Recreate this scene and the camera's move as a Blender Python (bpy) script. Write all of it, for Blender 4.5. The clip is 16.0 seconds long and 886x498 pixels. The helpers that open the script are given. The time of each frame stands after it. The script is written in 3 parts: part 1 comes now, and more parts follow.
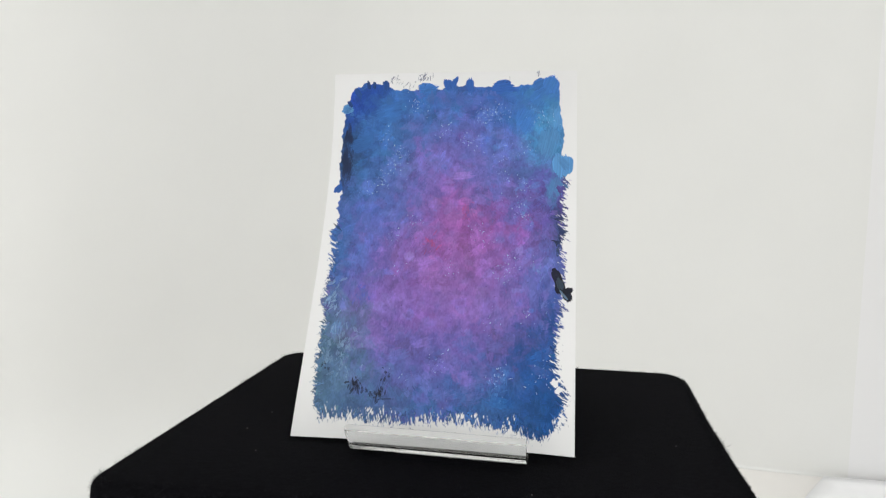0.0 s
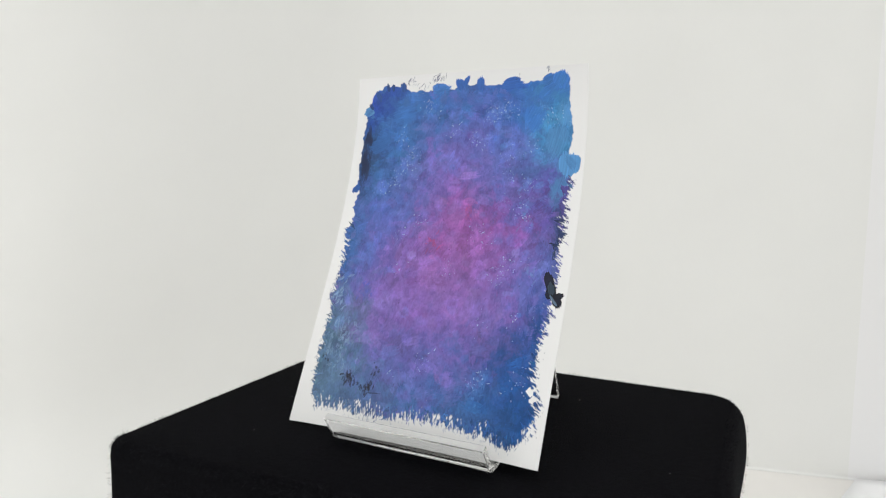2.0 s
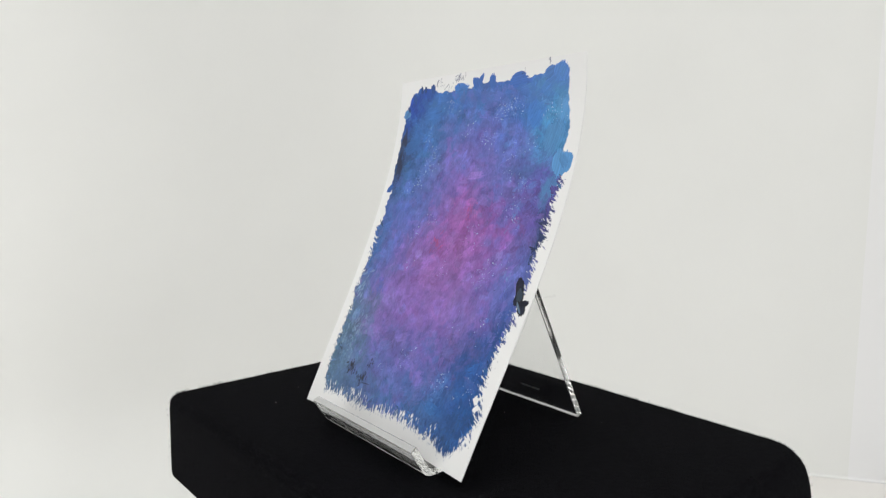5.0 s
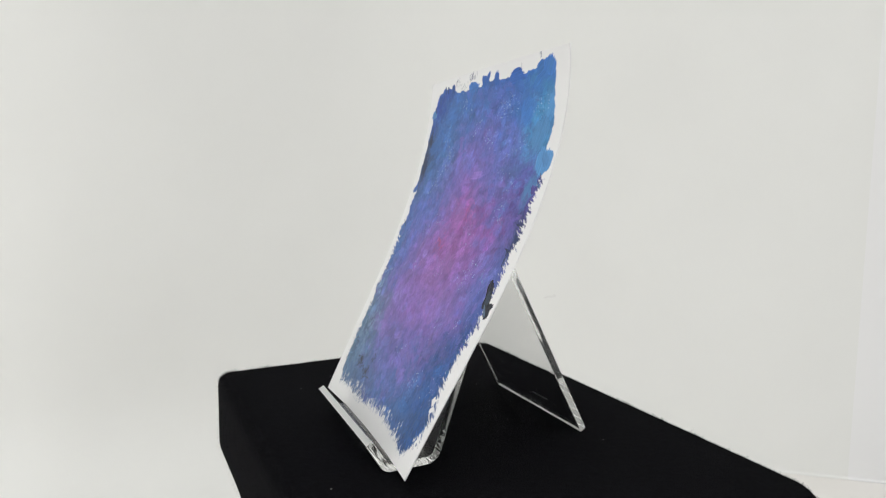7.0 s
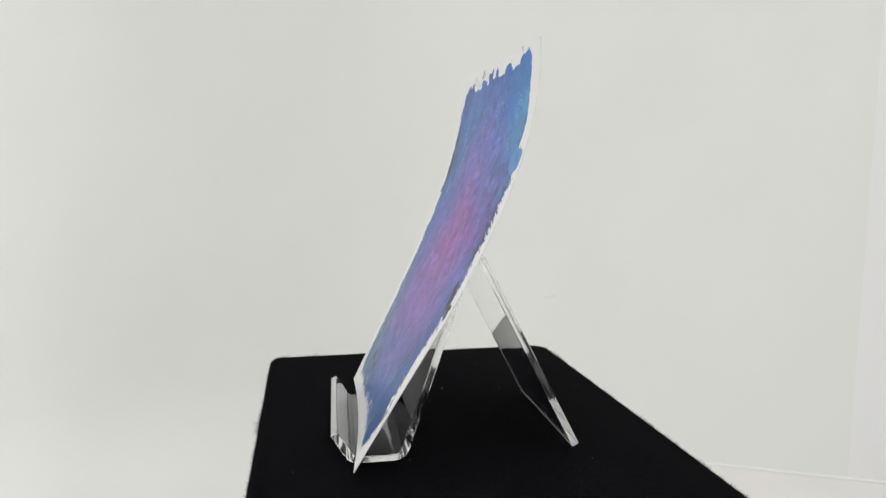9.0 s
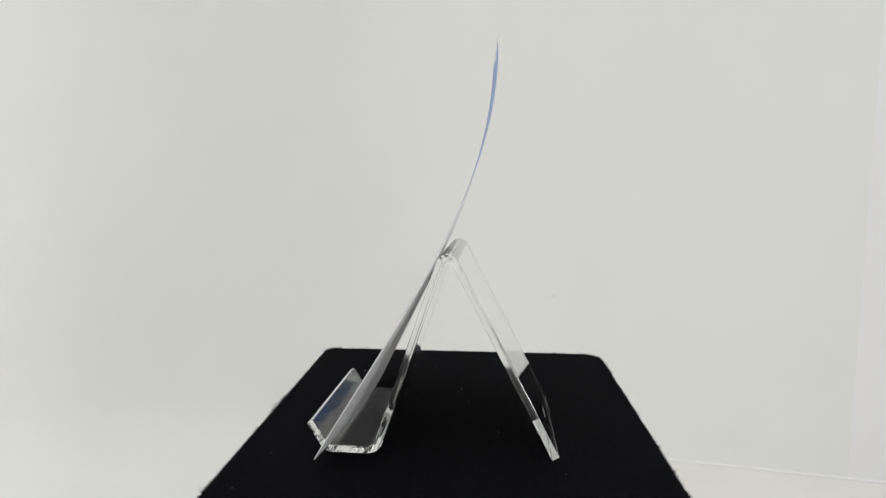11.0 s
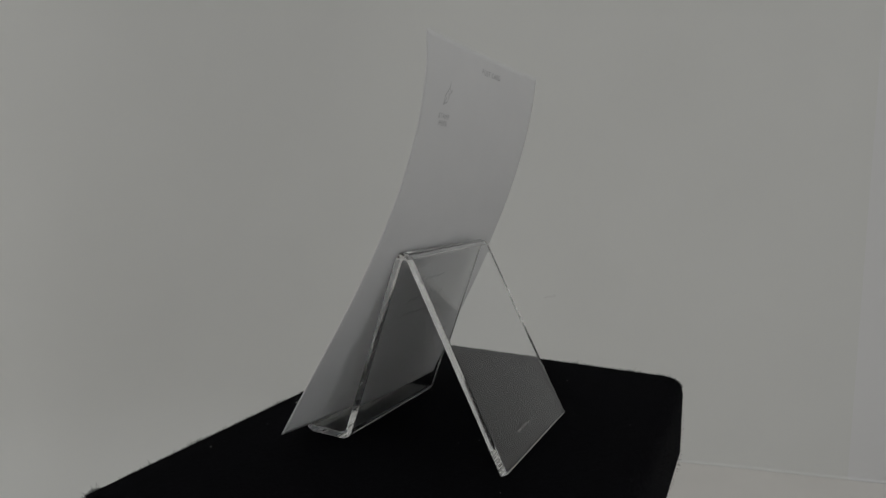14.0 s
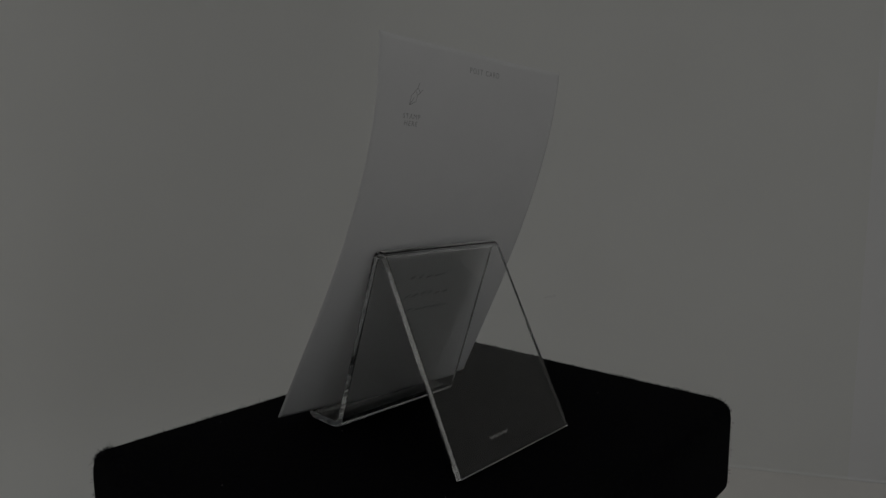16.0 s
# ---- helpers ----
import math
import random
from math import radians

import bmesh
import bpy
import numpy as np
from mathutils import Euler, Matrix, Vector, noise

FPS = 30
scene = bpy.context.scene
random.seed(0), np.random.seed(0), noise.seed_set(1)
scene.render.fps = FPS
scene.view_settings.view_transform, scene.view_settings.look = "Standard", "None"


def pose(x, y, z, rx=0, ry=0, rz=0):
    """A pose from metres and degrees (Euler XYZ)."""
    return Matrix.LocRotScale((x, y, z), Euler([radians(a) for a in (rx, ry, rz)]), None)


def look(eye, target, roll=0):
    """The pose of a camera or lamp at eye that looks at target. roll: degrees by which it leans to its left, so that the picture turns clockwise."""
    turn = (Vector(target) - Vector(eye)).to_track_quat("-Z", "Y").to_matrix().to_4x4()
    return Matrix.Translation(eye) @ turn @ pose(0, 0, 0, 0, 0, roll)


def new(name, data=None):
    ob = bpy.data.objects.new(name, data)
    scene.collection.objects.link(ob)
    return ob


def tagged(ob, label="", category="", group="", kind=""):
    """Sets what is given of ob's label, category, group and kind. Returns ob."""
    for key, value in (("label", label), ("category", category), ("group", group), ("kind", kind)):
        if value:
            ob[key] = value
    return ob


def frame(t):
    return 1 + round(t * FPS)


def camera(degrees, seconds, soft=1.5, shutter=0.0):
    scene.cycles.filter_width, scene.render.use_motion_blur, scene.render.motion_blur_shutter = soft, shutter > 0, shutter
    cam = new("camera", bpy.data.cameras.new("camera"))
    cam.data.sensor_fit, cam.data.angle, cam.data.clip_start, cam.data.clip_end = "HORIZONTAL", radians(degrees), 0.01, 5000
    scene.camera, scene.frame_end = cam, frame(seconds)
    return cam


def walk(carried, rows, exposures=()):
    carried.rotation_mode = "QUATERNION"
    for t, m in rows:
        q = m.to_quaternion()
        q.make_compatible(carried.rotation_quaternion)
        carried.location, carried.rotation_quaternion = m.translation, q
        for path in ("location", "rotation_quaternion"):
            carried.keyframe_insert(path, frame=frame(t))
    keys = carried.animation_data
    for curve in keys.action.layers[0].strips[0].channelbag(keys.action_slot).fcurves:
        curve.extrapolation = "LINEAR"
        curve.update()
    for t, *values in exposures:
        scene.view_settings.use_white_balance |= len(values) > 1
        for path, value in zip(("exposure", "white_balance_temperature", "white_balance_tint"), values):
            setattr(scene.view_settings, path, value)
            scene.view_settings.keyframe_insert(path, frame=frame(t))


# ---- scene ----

# ---------- camera: it stands still; the display turns before it ----------
cam = camera(71.76, 16.0, soft=1.3)
EYE = (0.0, -0.2354, 0.0916)
CAM_POSE = Matrix.Translation(EYE) @ pose(0, 0, 0, 90 - 5.993, 0, -0.097) @ pose(0, 0, 0, 0, 0, 0.28)
# the shot slowly darkens, then fades out
FADE = [(t, stops - 0.29) for t, stops in ((0, 0.0), (3.5, 0.0), (7, -0.08), (9, -0.12), (11.2, -0.19), (11.5, -0.27), (12, -0.47), (12.5, -0.70), (13, -0.94), (13.5, -1.20), (14, -1.48), (14.5, -1.78), (15, -2.10), (15.5, -2.43), (16, -2.80))]
walk(cam, [(0.0, CAM_POSE), (16.0, CAM_POSE)], exposures=FADE)

# ---------- light ----------
world = bpy.data.worlds.new("world")
scene.world = world
world.use_nodes = True
world.node_tree.nodes["Background"].inputs[0].default_value = (0.8, 0.9, 1.0, 1)
world.node_tree.nodes["Background"].inputs[1].default_value = 0.05


def area_lamp(name, eye, target, sx, sy, watts, colour):
    data = bpy.data.lights.new(name, "AREA")
    data.shape, data.size, data.size_y, data.energy, data.color = "RECTANGLE", sx, sy, watts, colour
    ob = new(name, data)
    ob.matrix_world = look(eye, target)
    return ob


# unseen area lamps added to balance the brightness; no window or fitting is built
area_lamp("overhead_area_light", (0.0, -0.4, 2.22), (0.0, -0.4, 0.0), 2.2, 1.5, 27.5, (0.985, 0.985, 0.97))
area_lamp("front_fill_light", (0.55, -1.93, 0.14), (0.0, 0.3, -0.1), 1.9, 0.76, 5.0, (0.955, 0.975, 1.0))
area_lamp("right_fill_light", (1.44, -0.85, 0.14), (0.0, 0.1, -0.1), 1.4, 0.76, 12.5, (0.97, 0.985, 1.0))
area_lamp("left_fill_light", (-1.44, -0.32, 0.14), (0.0, 0.0, 0.0), 1.9, 0.76, 16, (0.985, 0.985, 0.965))

# clear acrylic passes light along its sheet by many inner reflections
scene.cycles.max_bounces, scene.cycles.glossy_bounces, scene.cycles.transmission_bounces = 24, 20, 24

# ---------- materials ----------


def srgb(r, g, b):
    return tuple((c / 255 / 12.92) if c < 10.3 else ((c / 255 + 0.055) / 1.055) ** 2.4 for c in (r, g, b))


def material(name, base, rough=0.6, vary=0.06, scale=30.0, bump=0.0, bump_scale=200.0, **kw):
    m = bpy.data.materials.new(name)
    m.use_nodes = True
    t = m.node_tree
    b = t.nodes["Principled BSDF"]
    b.inputs["Roughness"].default_value = rough
    for key, value in kw.items():
        b.inputs[key.replace("_", " ")].default_value = value
    co = t.nodes.new("ShaderNodeTexCoord")
    n = t.nodes.new("ShaderNodeTexNoise")
    n.inputs["Scale"].default_value, n.inputs["Detail"].default_value = scale, 6
    t.links.new(co.outputs["Object"], n.inputs["Vector"])
    r = t.nodes.new("ShaderNodeValToRGB")
    r.color_ramp.elements[0].position, r.color_ramp.elements[1].position = 0.3, 0.7
    r.color_ramp.elements[0].color = (*[c * (1 - vary) for c in base], 1)
    r.color_ramp.elements[1].color = (*[min(1, c * (1 + vary)) for c in base], 1)
    t.links.new(n.outputs["Fac"], r.inputs["Fac"])
    t.links.new(r.outputs["Color"], b.inputs["Base Color"])
    if bump:
        f = t.nodes.new("ShaderNodeTexNoise")
        f.inputs["Scale"].default_value, f.inputs["Detail"].default_value = bump_scale, 4
        t.links.new(co.outputs["Object"], f.inputs["Vector"])
        bp = t.nodes.new("ShaderNodeBump")
        bp.inputs["Strength"].default_value, bp.inputs["Distance"].default_value = bump, 0.0006
        t.links.new(f.outputs["Fac"], bp.inputs["Height"])
        t.links.new(bp.outputs["Normal"], b.inputs["Normal"])
    return m


M_BACKDROP = material("backdrop_board", (0.738, 0.741, 0.724), 0.75, 0.012, 9, 0.05, 260)
M_PANEL = material("white_panel", (0.762, 0.761, 0.766), 0.7, 0.012, 9, 0.05, 260)
M_TABLE = material("white_table_top", (0.80, 0.78, 0.755), 0.5, 0.02, 12, 0.05, 300)
M_ROOM = material("room_paint", (0.86, 0.86, 0.85), 0.8, 0.02, 4)
M_ROOM_FLOOR = material("room_floor", (0.45, 0.40, 0.34), 0.5, 0.15, 6)
M_FELT = material("black_felt", (0.0040, 0.0040, 0.0051), 0.95, 0.35, 700, 0.6, 2200, Specular_IOR_Level=0.03)
M_FUZZ = material("felt_fibres", (0.012, 0.012, 0.014), 0.9, 0.3, 300, Specular_IOR_Level=0.1)
M_LINT = material("lint", (0.36, 0.355, 0.35), 0.9, 0.2, 300)
M_PLASTIC = material("white_plastic", (0.75, 0.75, 0.74), 0.4, 0.03, 30)
M_INK = material("grey_print", (0.38, 0.38, 0.385), 0.7, 0.15, 800)
M_PEN = material("pen_ink", (0.42, 0.43, 0.44), 0.6, 0.3, 500)
M_SCRATCH = material("scuffed_acrylic", (0.42, 0.42, 0.42), 0.6, 0.2, 900)
M_CRAZE = material("crazed_acrylic", (0.13, 0.13, 0.135), 0.3, 0.5, 1500)
M_SHEET = material("white_patch", (0.86, 0.86, 0.87), 0.8, 0.012, 60, 0.05, 900)
M_STAIN = material("board_stain", (0.695, 0.695, 0.68), 0.75, 0.04, 300)

M_ACRYLIC = bpy.data.materials.new("clear_acrylic")
M_ACRYLIC.use_nodes = True
_b = M_ACRYLIC.node_tree.nodes["Principled BSDF"]
_b.inputs["Base Color"].default_value = (0.985, 0.99, 0.988, 1)
_b.inputs["Roughness"].default_value = 0.015
_b.inputs["IOR"].default_value = 1.49
_b.inputs["Transmission Weight"].default_value = 1.0

M_CUT = M_ACRYLIC.copy()
M_CUT.name = "satin_cut_acrylic_edge"
M_CUT.node_tree.nodes["Principled BSDF"].inputs["Roughness"].default_value = 0.38
M_CUT.node_tree.nodes["Principled BSDF"].inputs["Transmission Weight"].default_value = 0.6
M_EDGE = M_ACRYLIC.copy()
M_EDGE.name = "polished_acrylic_edge"
M_EDGE.node_tree.nodes["Principled BSDF"].inputs["Roughness"].default_value = 0.11

M_PAINT = bpy.data.materials.new("acrylic_paint_on_card")
M_PAINT.use_nodes = True
_t = M_PAINT.node_tree
_b = _t.nodes["Principled BSDF"]
_a = _t.nodes.new("ShaderNodeAttribute")
_a.attribute_name = "pigment"
_t.links.new(_a.outputs["Color"], _b.inputs["Base Color"])
_m = _t.nodes.new("ShaderNodeMapRange")
_m.inputs["To Min"].default_value, _m.inputs["To Max"].default_value = 0.85, 0.31
_t.links.new(_a.outputs["Alpha"], _m.inputs["Value"])
_t.links.new(_m.outputs["Result"], _b.inputs["Roughness"])
_b.inputs["Specular IOR Level"].default_value = 0.32
M_CARD = material("white_card_stock", (0.77, 0.77, 0.775), 0.85, 0.012, 60, 0.08, 900)

# ---------- mesh helpers ----------


def link(name, bm, mat, parent=None, smooth=False):
    me = bpy.data.meshes.new(name)
    bm.to_mesh(me)
    bm.free()
    me.materials.append(mat)
    if smooth:
        for f in me.polygons:
            f.use_smooth = True
    ob = new(name, me)
    ob.parent = parent
    return ob


def part(name, bm, mat, parent, label="", smooth=False):
    ob = link(name, bm, mat, parent, smooth)
    return tagged(ob, label) if label else ob


def box_bm(x0, x1, y0, y1, z0, z1, bevel=0.0, segments=2):
    bm = bmesh.new()
    bmesh.ops.create_cube(bm, size=1)
    for v in bm.verts:
        v.co = ((x0 + x1) / 2 + v.co.x * (x1 - x0), (y0 + y1) / 2 + v.co.y * (y1 - y0), (z0 + z1) / 2 + v.co.z * (z1 - z0))
    if bevel:
        bmesh.ops.bevel(bm, geom=bm.edges[:], offset=bevel, segments=segments, affect="EDGES", profile=0.5)
    return bm


# ---------- the setting ----------
TABLE_Z = -0.263
table = new("table")
table.location = (0, 0, -0.9)
tagged(table, "plain white table under the turning display", "table", kind="structure")
for _n, _d in [("table_top", (-1.15, 1.15, -0.9, 0.66, TABLE_Z - 0.03 + 0.9, TABLE_Z + 0.9, 0.003))] + [("leg", (x - 0.025, x + 0.025, y - 0.025, y + 0.025, 0.0, TABLE_Z - 0.03 + 0.9, 0.002)) for x in (-1.09, 1.09) for y in (-0.84, 0.6)]:
    link(_n, box_bm(*_d), M_TABLE, table)


def wall_y(x):
    if x > 0:
        return 0.5774 - 0.26 * (math.sqrt(x * x + 0.128 * 0.128) - 0.128)
    s = min(1.0, -x / 0.45)
    return 0.5774 - 0.150 * s * s * (3 - 2 * s)


def sweep(x):
    """Radius with which the foot of the board curves out on to the table."""
    t = min(1.0, max(0.0, -x / 0.30))
    return 0.003 + 0.115 * t * t * (3 - 2 * t)


def backdrop(name, x0, x1, z1, mat, label):
    """A standing, gently bowed board with thickness, its foot swept forward on the far side."""
    bm = bmesh.new()
    n, m = 60, 8
    rows = []
    for i in range(n + 1):
        x = x0 + (x1 - x0) * i / n
        y, r = wall_y(x), sweep(x)
        line = []
        for k in range(m + 1):
            a = radians(90 * k / m)
            line.append((y - r + r * math.sin(a), TABLE_Z + 0.0006 + r * (1 - math.cos(a)), a))
        line.append((y, z1, radians(90)))
        front = [bm.verts.new((x, py, pz)) for py, pz, a in line]
        back = [bm.verts.new((x, py + 0.004 * math.sin(a), pz - 0.0004 * math.cos(a))) for py, pz, a in line]
        rows.append(front + back[::-1])
    size = len(rows[0])
    for a, b in zip(rows, rows[1:]):
        for k in range(size):
            f = bm.faces.new((a[k], a[(k + 1) % size], b[(k + 1) % size], b[k]))
            f.smooth = k not in (m + 1, size - 1)
    bm.faces.new(rows[0][::-1])
    bm.faces.new(rows[-1])
    bmesh.ops.recalc_face_normals(bm, faces=bm.faces[:])
    for e in bm.edges:
        e.smooth = all(f.smooth for f in e.link_faces)
    return tagged(link(name, bm, mat), label, "backdrop", kind="structure")


backdrop("backdrop", -1.1, 0.4960, 0.95, M_BACKDROP, "off-white bowed background board swept on to the table")
backdrop("side_panel", 0.4960, 1.1, 0.95, M_PANEL, "cool white side panel beside the background board")
_bm = bmesh.new()
for cx, cz, w, h in ((0.1425, -0.0545, 0.005, 0.0015), (0.1480, -0.0530, 0.0022, 0.0020), (0.1370, -0.0560, 0.002, 0.001)):
    ring = []
    for k in range(12):
        a = 2 * math.pi * k / 12
        x = cx + w * math.cos(a)
        ring.append(_bm.verts.new((x, wall_y(x) - 0.0006, cz + h * math.sin(a))))
    _bm.faces.new(ring)
tagged(link("wall_smudge", _bm, M_STAIN), "faint grey smudge on the background board", "smudge", kind="structure")


def sliding_sheet():
    """Thin white sheet added for a moving white patch, slightly curled at its rim; origin at its corner by the wall."""
    bm = bmesh.new()
    n = 14
    low, high = [], []
    for i in range(n + 1):
        for j in range(n + 1):
            a, b = i / n, j / n
            x, y = 0.297 * a - 0.15 * b, -0.055 * a - 0.145 * b
            z = 0.0015 + 0.004 * (1 - min(1.0, 6 * min(a, b))) ** 2
            low.append(bm.verts.new((x, y, z)))
            high.append(bm.verts.new((x, y, z + 0.0008)))
    m = n + 1
    for i in range(n):
        for j in range(n):
            k = i * m + j
            bm.faces.new((high[k], high[k + 1], high[k + m + 1], high[k + m]))
            bm.faces.new((low[k], low[k + m], low[k + m + 1], low[k + 1]))
    rim = [i * m for i in range(n)] + [n * m + j for j in range(n)] + [i * m + n for i in range(n, 0, -1)] + list(range(n, 0, -1))
    for a, b in zip(rim, rim[1:] + rim[:1]):
        bm.faces.new((low[a], low[b], high[b], high[a]))
    bmesh.ops.recalc_face_normals(bm, faces=bm.faces[:])
    return tagged(link("white_patch_sheet", bm, M_SHEET, smooth=True), "thin white sheet added for a white patch moving over the table", "paper sheet")


sheet = sliding_sheet()
# unseen room shell, added to bounce the lamps' light back on to the display
ROOM = {"wall_back": (-1.5, 1.5, 1.5, 1.55, -0.9, 2.3), "wall_front": (-1.5, 1.5, -2.05, -2.0, -0.9, 2.3),
        "wall_left": (-1.55, -1.5, -2.0, 1.5, -0.9, 2.3), "wall_right": (1.5, 1.55, -2.0, 1.5, -0.9, 2.3)}
for key, dims in ROOM.items():
    tagged(link(key, box_bm(*dims), M_ROOM), "unseen off-white room wall, added to bounce light", "wall", kind="structure")
tagged(link("ceiling", box_bm(-1.5, 1.5, -2.0, 1.5, 2.3, 2.35), M_ROOM), "unseen white ceiling, added to bounce light", "ceiling", kind="structure")
tagged(link("floor", box_bm(-1.5, 1.5, -2.0, 1.5, -0.95, -0.9), M_ROOM_FLOOR), "unseen brown floor, added to close the room", "floor", kind="structure")

# ---------- the turning display ----------
BOX_TURN, BOX_X, BOX_Y = 2.678, 0.0034, 0.0038
BOX_W, BOX_D, BOX_TOP, BOX_BOTTOM = 0.2089, 0.1544, -0.0003, -0.0366
IN_BOX = pose(BOX_X, BOX_Y, 0, 0, 0, BOX_TURN)


def outline(w, d, grow, n=8):
    """Plan of the block; one corner is worn rounder than the others."""
    pts = []
    for sx, sy, r, a0 in ((1, 1, 0.0132, 0), (-1, 1, 0.0106, 90), (-1, -1, 0.0075, 180), (1, -1, 0.0045, 270)):
        r = max(0.003, r + grow)
        cx, cy = sx * (w / 2 - r), sy * (d / 2 - r)
        for k in range(n + 1):
            a = radians(a0 + 90 * k / n)
            pts.append((cx + r * math.cos(a), cy + r * math.sin(a)))
    full = []
    for k, (x0, y0) in enumerate(pts):
        x1, y1 = pts[(k + 1) % len(pts)]
        m = 10 if math.hypot(x1 - x0, y1 - y0) > 0.05 else 1
        full += [(x0 + (x1 - x0) * q / m, y0 + (y1 - y0) * q / m) for q in range(m)]
    return full


def bulge(x, y, z):
    """The padded corner swells at half height; the next one is pulled askew by the wrapping, and the side between them sinks in."""
    d = min(1.0, max(0.0, (BOX_TOP - 0.002 - z) / 0.040))
    east, north = x / BOX_W + 0.5, y / BOX_D + 0.5
    f = 0.0046 * max(0.0, east * north) ** 2 * math.sin(math.pi * d) ** 0.7
    skew = east * (1 - north)
    pinch = 0.0015 * max(0.0, 2 * x / BOX_W) ** 4 * max(0.0, 1 - (2 * y / BOX_D) ** 2)
    return Vector((f - pinch - 0.0026 * skew, f * 0.5 - 0.0015 * east ** 2 * north + 0.0057 * skew, 0))


def felt_block():
    """A low block wrapped in black felt."""
    bm = bmesh.new()
    e = 0.004
    levels = [(-0.012, BOX_BOTTOM), (0.0000, BOX_BOTTOM + 0.0006), (0.0003, BOX_BOTTOM + 0.0025)]
    levels += [(0.0003, -0.033 + 0.003 * k) for k in range(10)]
    for k in range(7):
        a = radians(90 * k / 6)
        levels.append((-e + e * math.cos(a), BOX_TOP - e + e * math.sin(a)))
    levels.append((-0.02, BOX_TOP))
    rings = []
    for grow, z in levels:
        ring = []
        for x, y in outline(BOX_W + 2 * grow, BOX_D + 2 * grow, grow):
            wob = 0.0005 * noise.noise((x * 40, y * 40, z * 50)) if z < BOX_TOP - 0.001 else 0.0
            ring.append(bm.verts.new(IN_BOX @ (Vector((x * (1 + wob * 8), y * (1 + wob * 8), z)) + bulge(x, y, z))))
        rings.append(ring)
    for a, b in zip(rings, rings[1:]):
        for k in range(len(a)):
            bm.faces.new((a[k], a[(k + 1) % len(a)], b[(k + 1) % len(a)], b[k]))
    bm.faces.new(rings[0][::-1])
    bm.faces.new(rings[-1])
    bmesh.ops.recalc_face_normals(bm, faces=bm.faces[:])
    block = link("felt_covered_block", bm, M_FELT, smooth=True)
    tagged(block, "low rectangular block wrapped in fuzzy black felt, linty", "display block")
    # loose fibres along the rounded edges
    rng = random.Random(5)
    verts, faces = [], []
    ring = outline(BOX_W, BOX_D, 0.0, 12)
    for _ in range(17000):
        k = rng.randrange(len(ring)) if rng.random() < 0.15 else None
        if k is None:
            side = rng.random() * 2 * (BOX_W + BOX_D)
            if side < BOX_W:
                x, y, nx, ny = side - BOX_W / 2, BOX_D / 2, 0, 1
            elif side < 2 * BOX_W:
                x, y, nx, ny = side - 1.5 * BOX_W, -BOX_D / 2, 0, -1
            elif side < 2 * BOX_W + BOX_D:
                x, y, nx, ny = BOX_W / 2, side - 2 * BOX_W - BOX_D / 2, 1, 0
            else:
                x, y, nx, ny = -BOX_W / 2, side - 2 * BOX_W - 1.5 * BOX_D, -1, 0
            if abs(x) > BOX_W / 2 - 0.014 and abs(y) > BOX_D / 2 - 0.014:
                continue
        else:
            x, y = ring[k]
            nx, ny = x / BOX_W, y / BOX_D
            q = math.hypot(nx, ny)
            nx, ny = nx / q, ny / q
        up = rng.random() ** 0.7 * math.pi / 2
        if rng.random() < 0.22:
            z, back, up = rng.uniform(-0.036, -0.006), -0.001, 0.0
        else:
            z, back = BOX_TOP - e + e * math.sin(up), e - e * math.cos(up)
        base = Vector((x - nx * back, y - ny * back, z)) + bulge(x, y, z)
        clump = 0.5 + 0.9 * max(0.0, noise.noise((x * 60, y * 60, 3.1)))
        n = Vector((nx * math.cos(up), ny * math.cos(up), math.sin(up)))
        ln = rng.uniform(0.0004, 0.0019) * clump * (2.0 if rng.random() < 0.05 else 1.0)
        d1 = (n + Vector([rng.uniform(-0.9, 0.9) for _ in range(3)])).normalized()
        d2 = (d1 + Vector([rng.uniform(-0.9, 0.9) for _ in range(3)])).normalized()
        w = d1.cross(Vector((rng.random(), rng.random(), rng.random()))).normalized() * 0.000042
        p0, p1 = base - n * 0.0003, base + d1 * ln * 0.6
        p2 = p1 + d2 * ln * 0.5
        i = len(verts)
        verts += [IN_BOX @ v for v in (p0 - w, p0 + w, p1 + w, p1 - w, p2)]
        faces += [(i, i + 1, i + 2, i + 3), (i + 3, i + 2, i + 4)]
    me = bpy.data.meshes.new("fuzz")
    me.from_pydata(verts, [], faces)
    me.materials.append(M_FUZZ)
    fuzz = new("fuzz", me)
    fuzz.parent = block
    tagged(fuzz, "short black fibres standing off the felt", kind="stuff")
    verts, faces = [], []
    for _ in range(18):
        x, y = rng.uniform(-0.09, 0.09), rng.uniform(-0.068, 0.068)
        s = rng.uniform(0.00008, 0.00022)
        i = len(verts)
        verts += [IN_BOX @ Vector((x + dx * s, y + dy * s * rng.uniform(0.5, 1.5), BOX_TOP + dz)) for dx, dy, dz in ((-1, -1, 0), (1, -1, 0), (0, 1, 0), (0, 0, 0.0002))]
        faces += [(i, i + 1, i + 3), (i + 1, i + 2, i + 3), (i + 2, i, i + 3)]
    me = bpy.data.meshes.new("lint_specks")
    me.from_pydata(verts, [], faces)
    me.materials.append(M_LINT)
    lint = new("lint_specks", me)
    lint.parent = block
    tagged(lint, "tiny pale lint specks", kind="stuff")
    return block


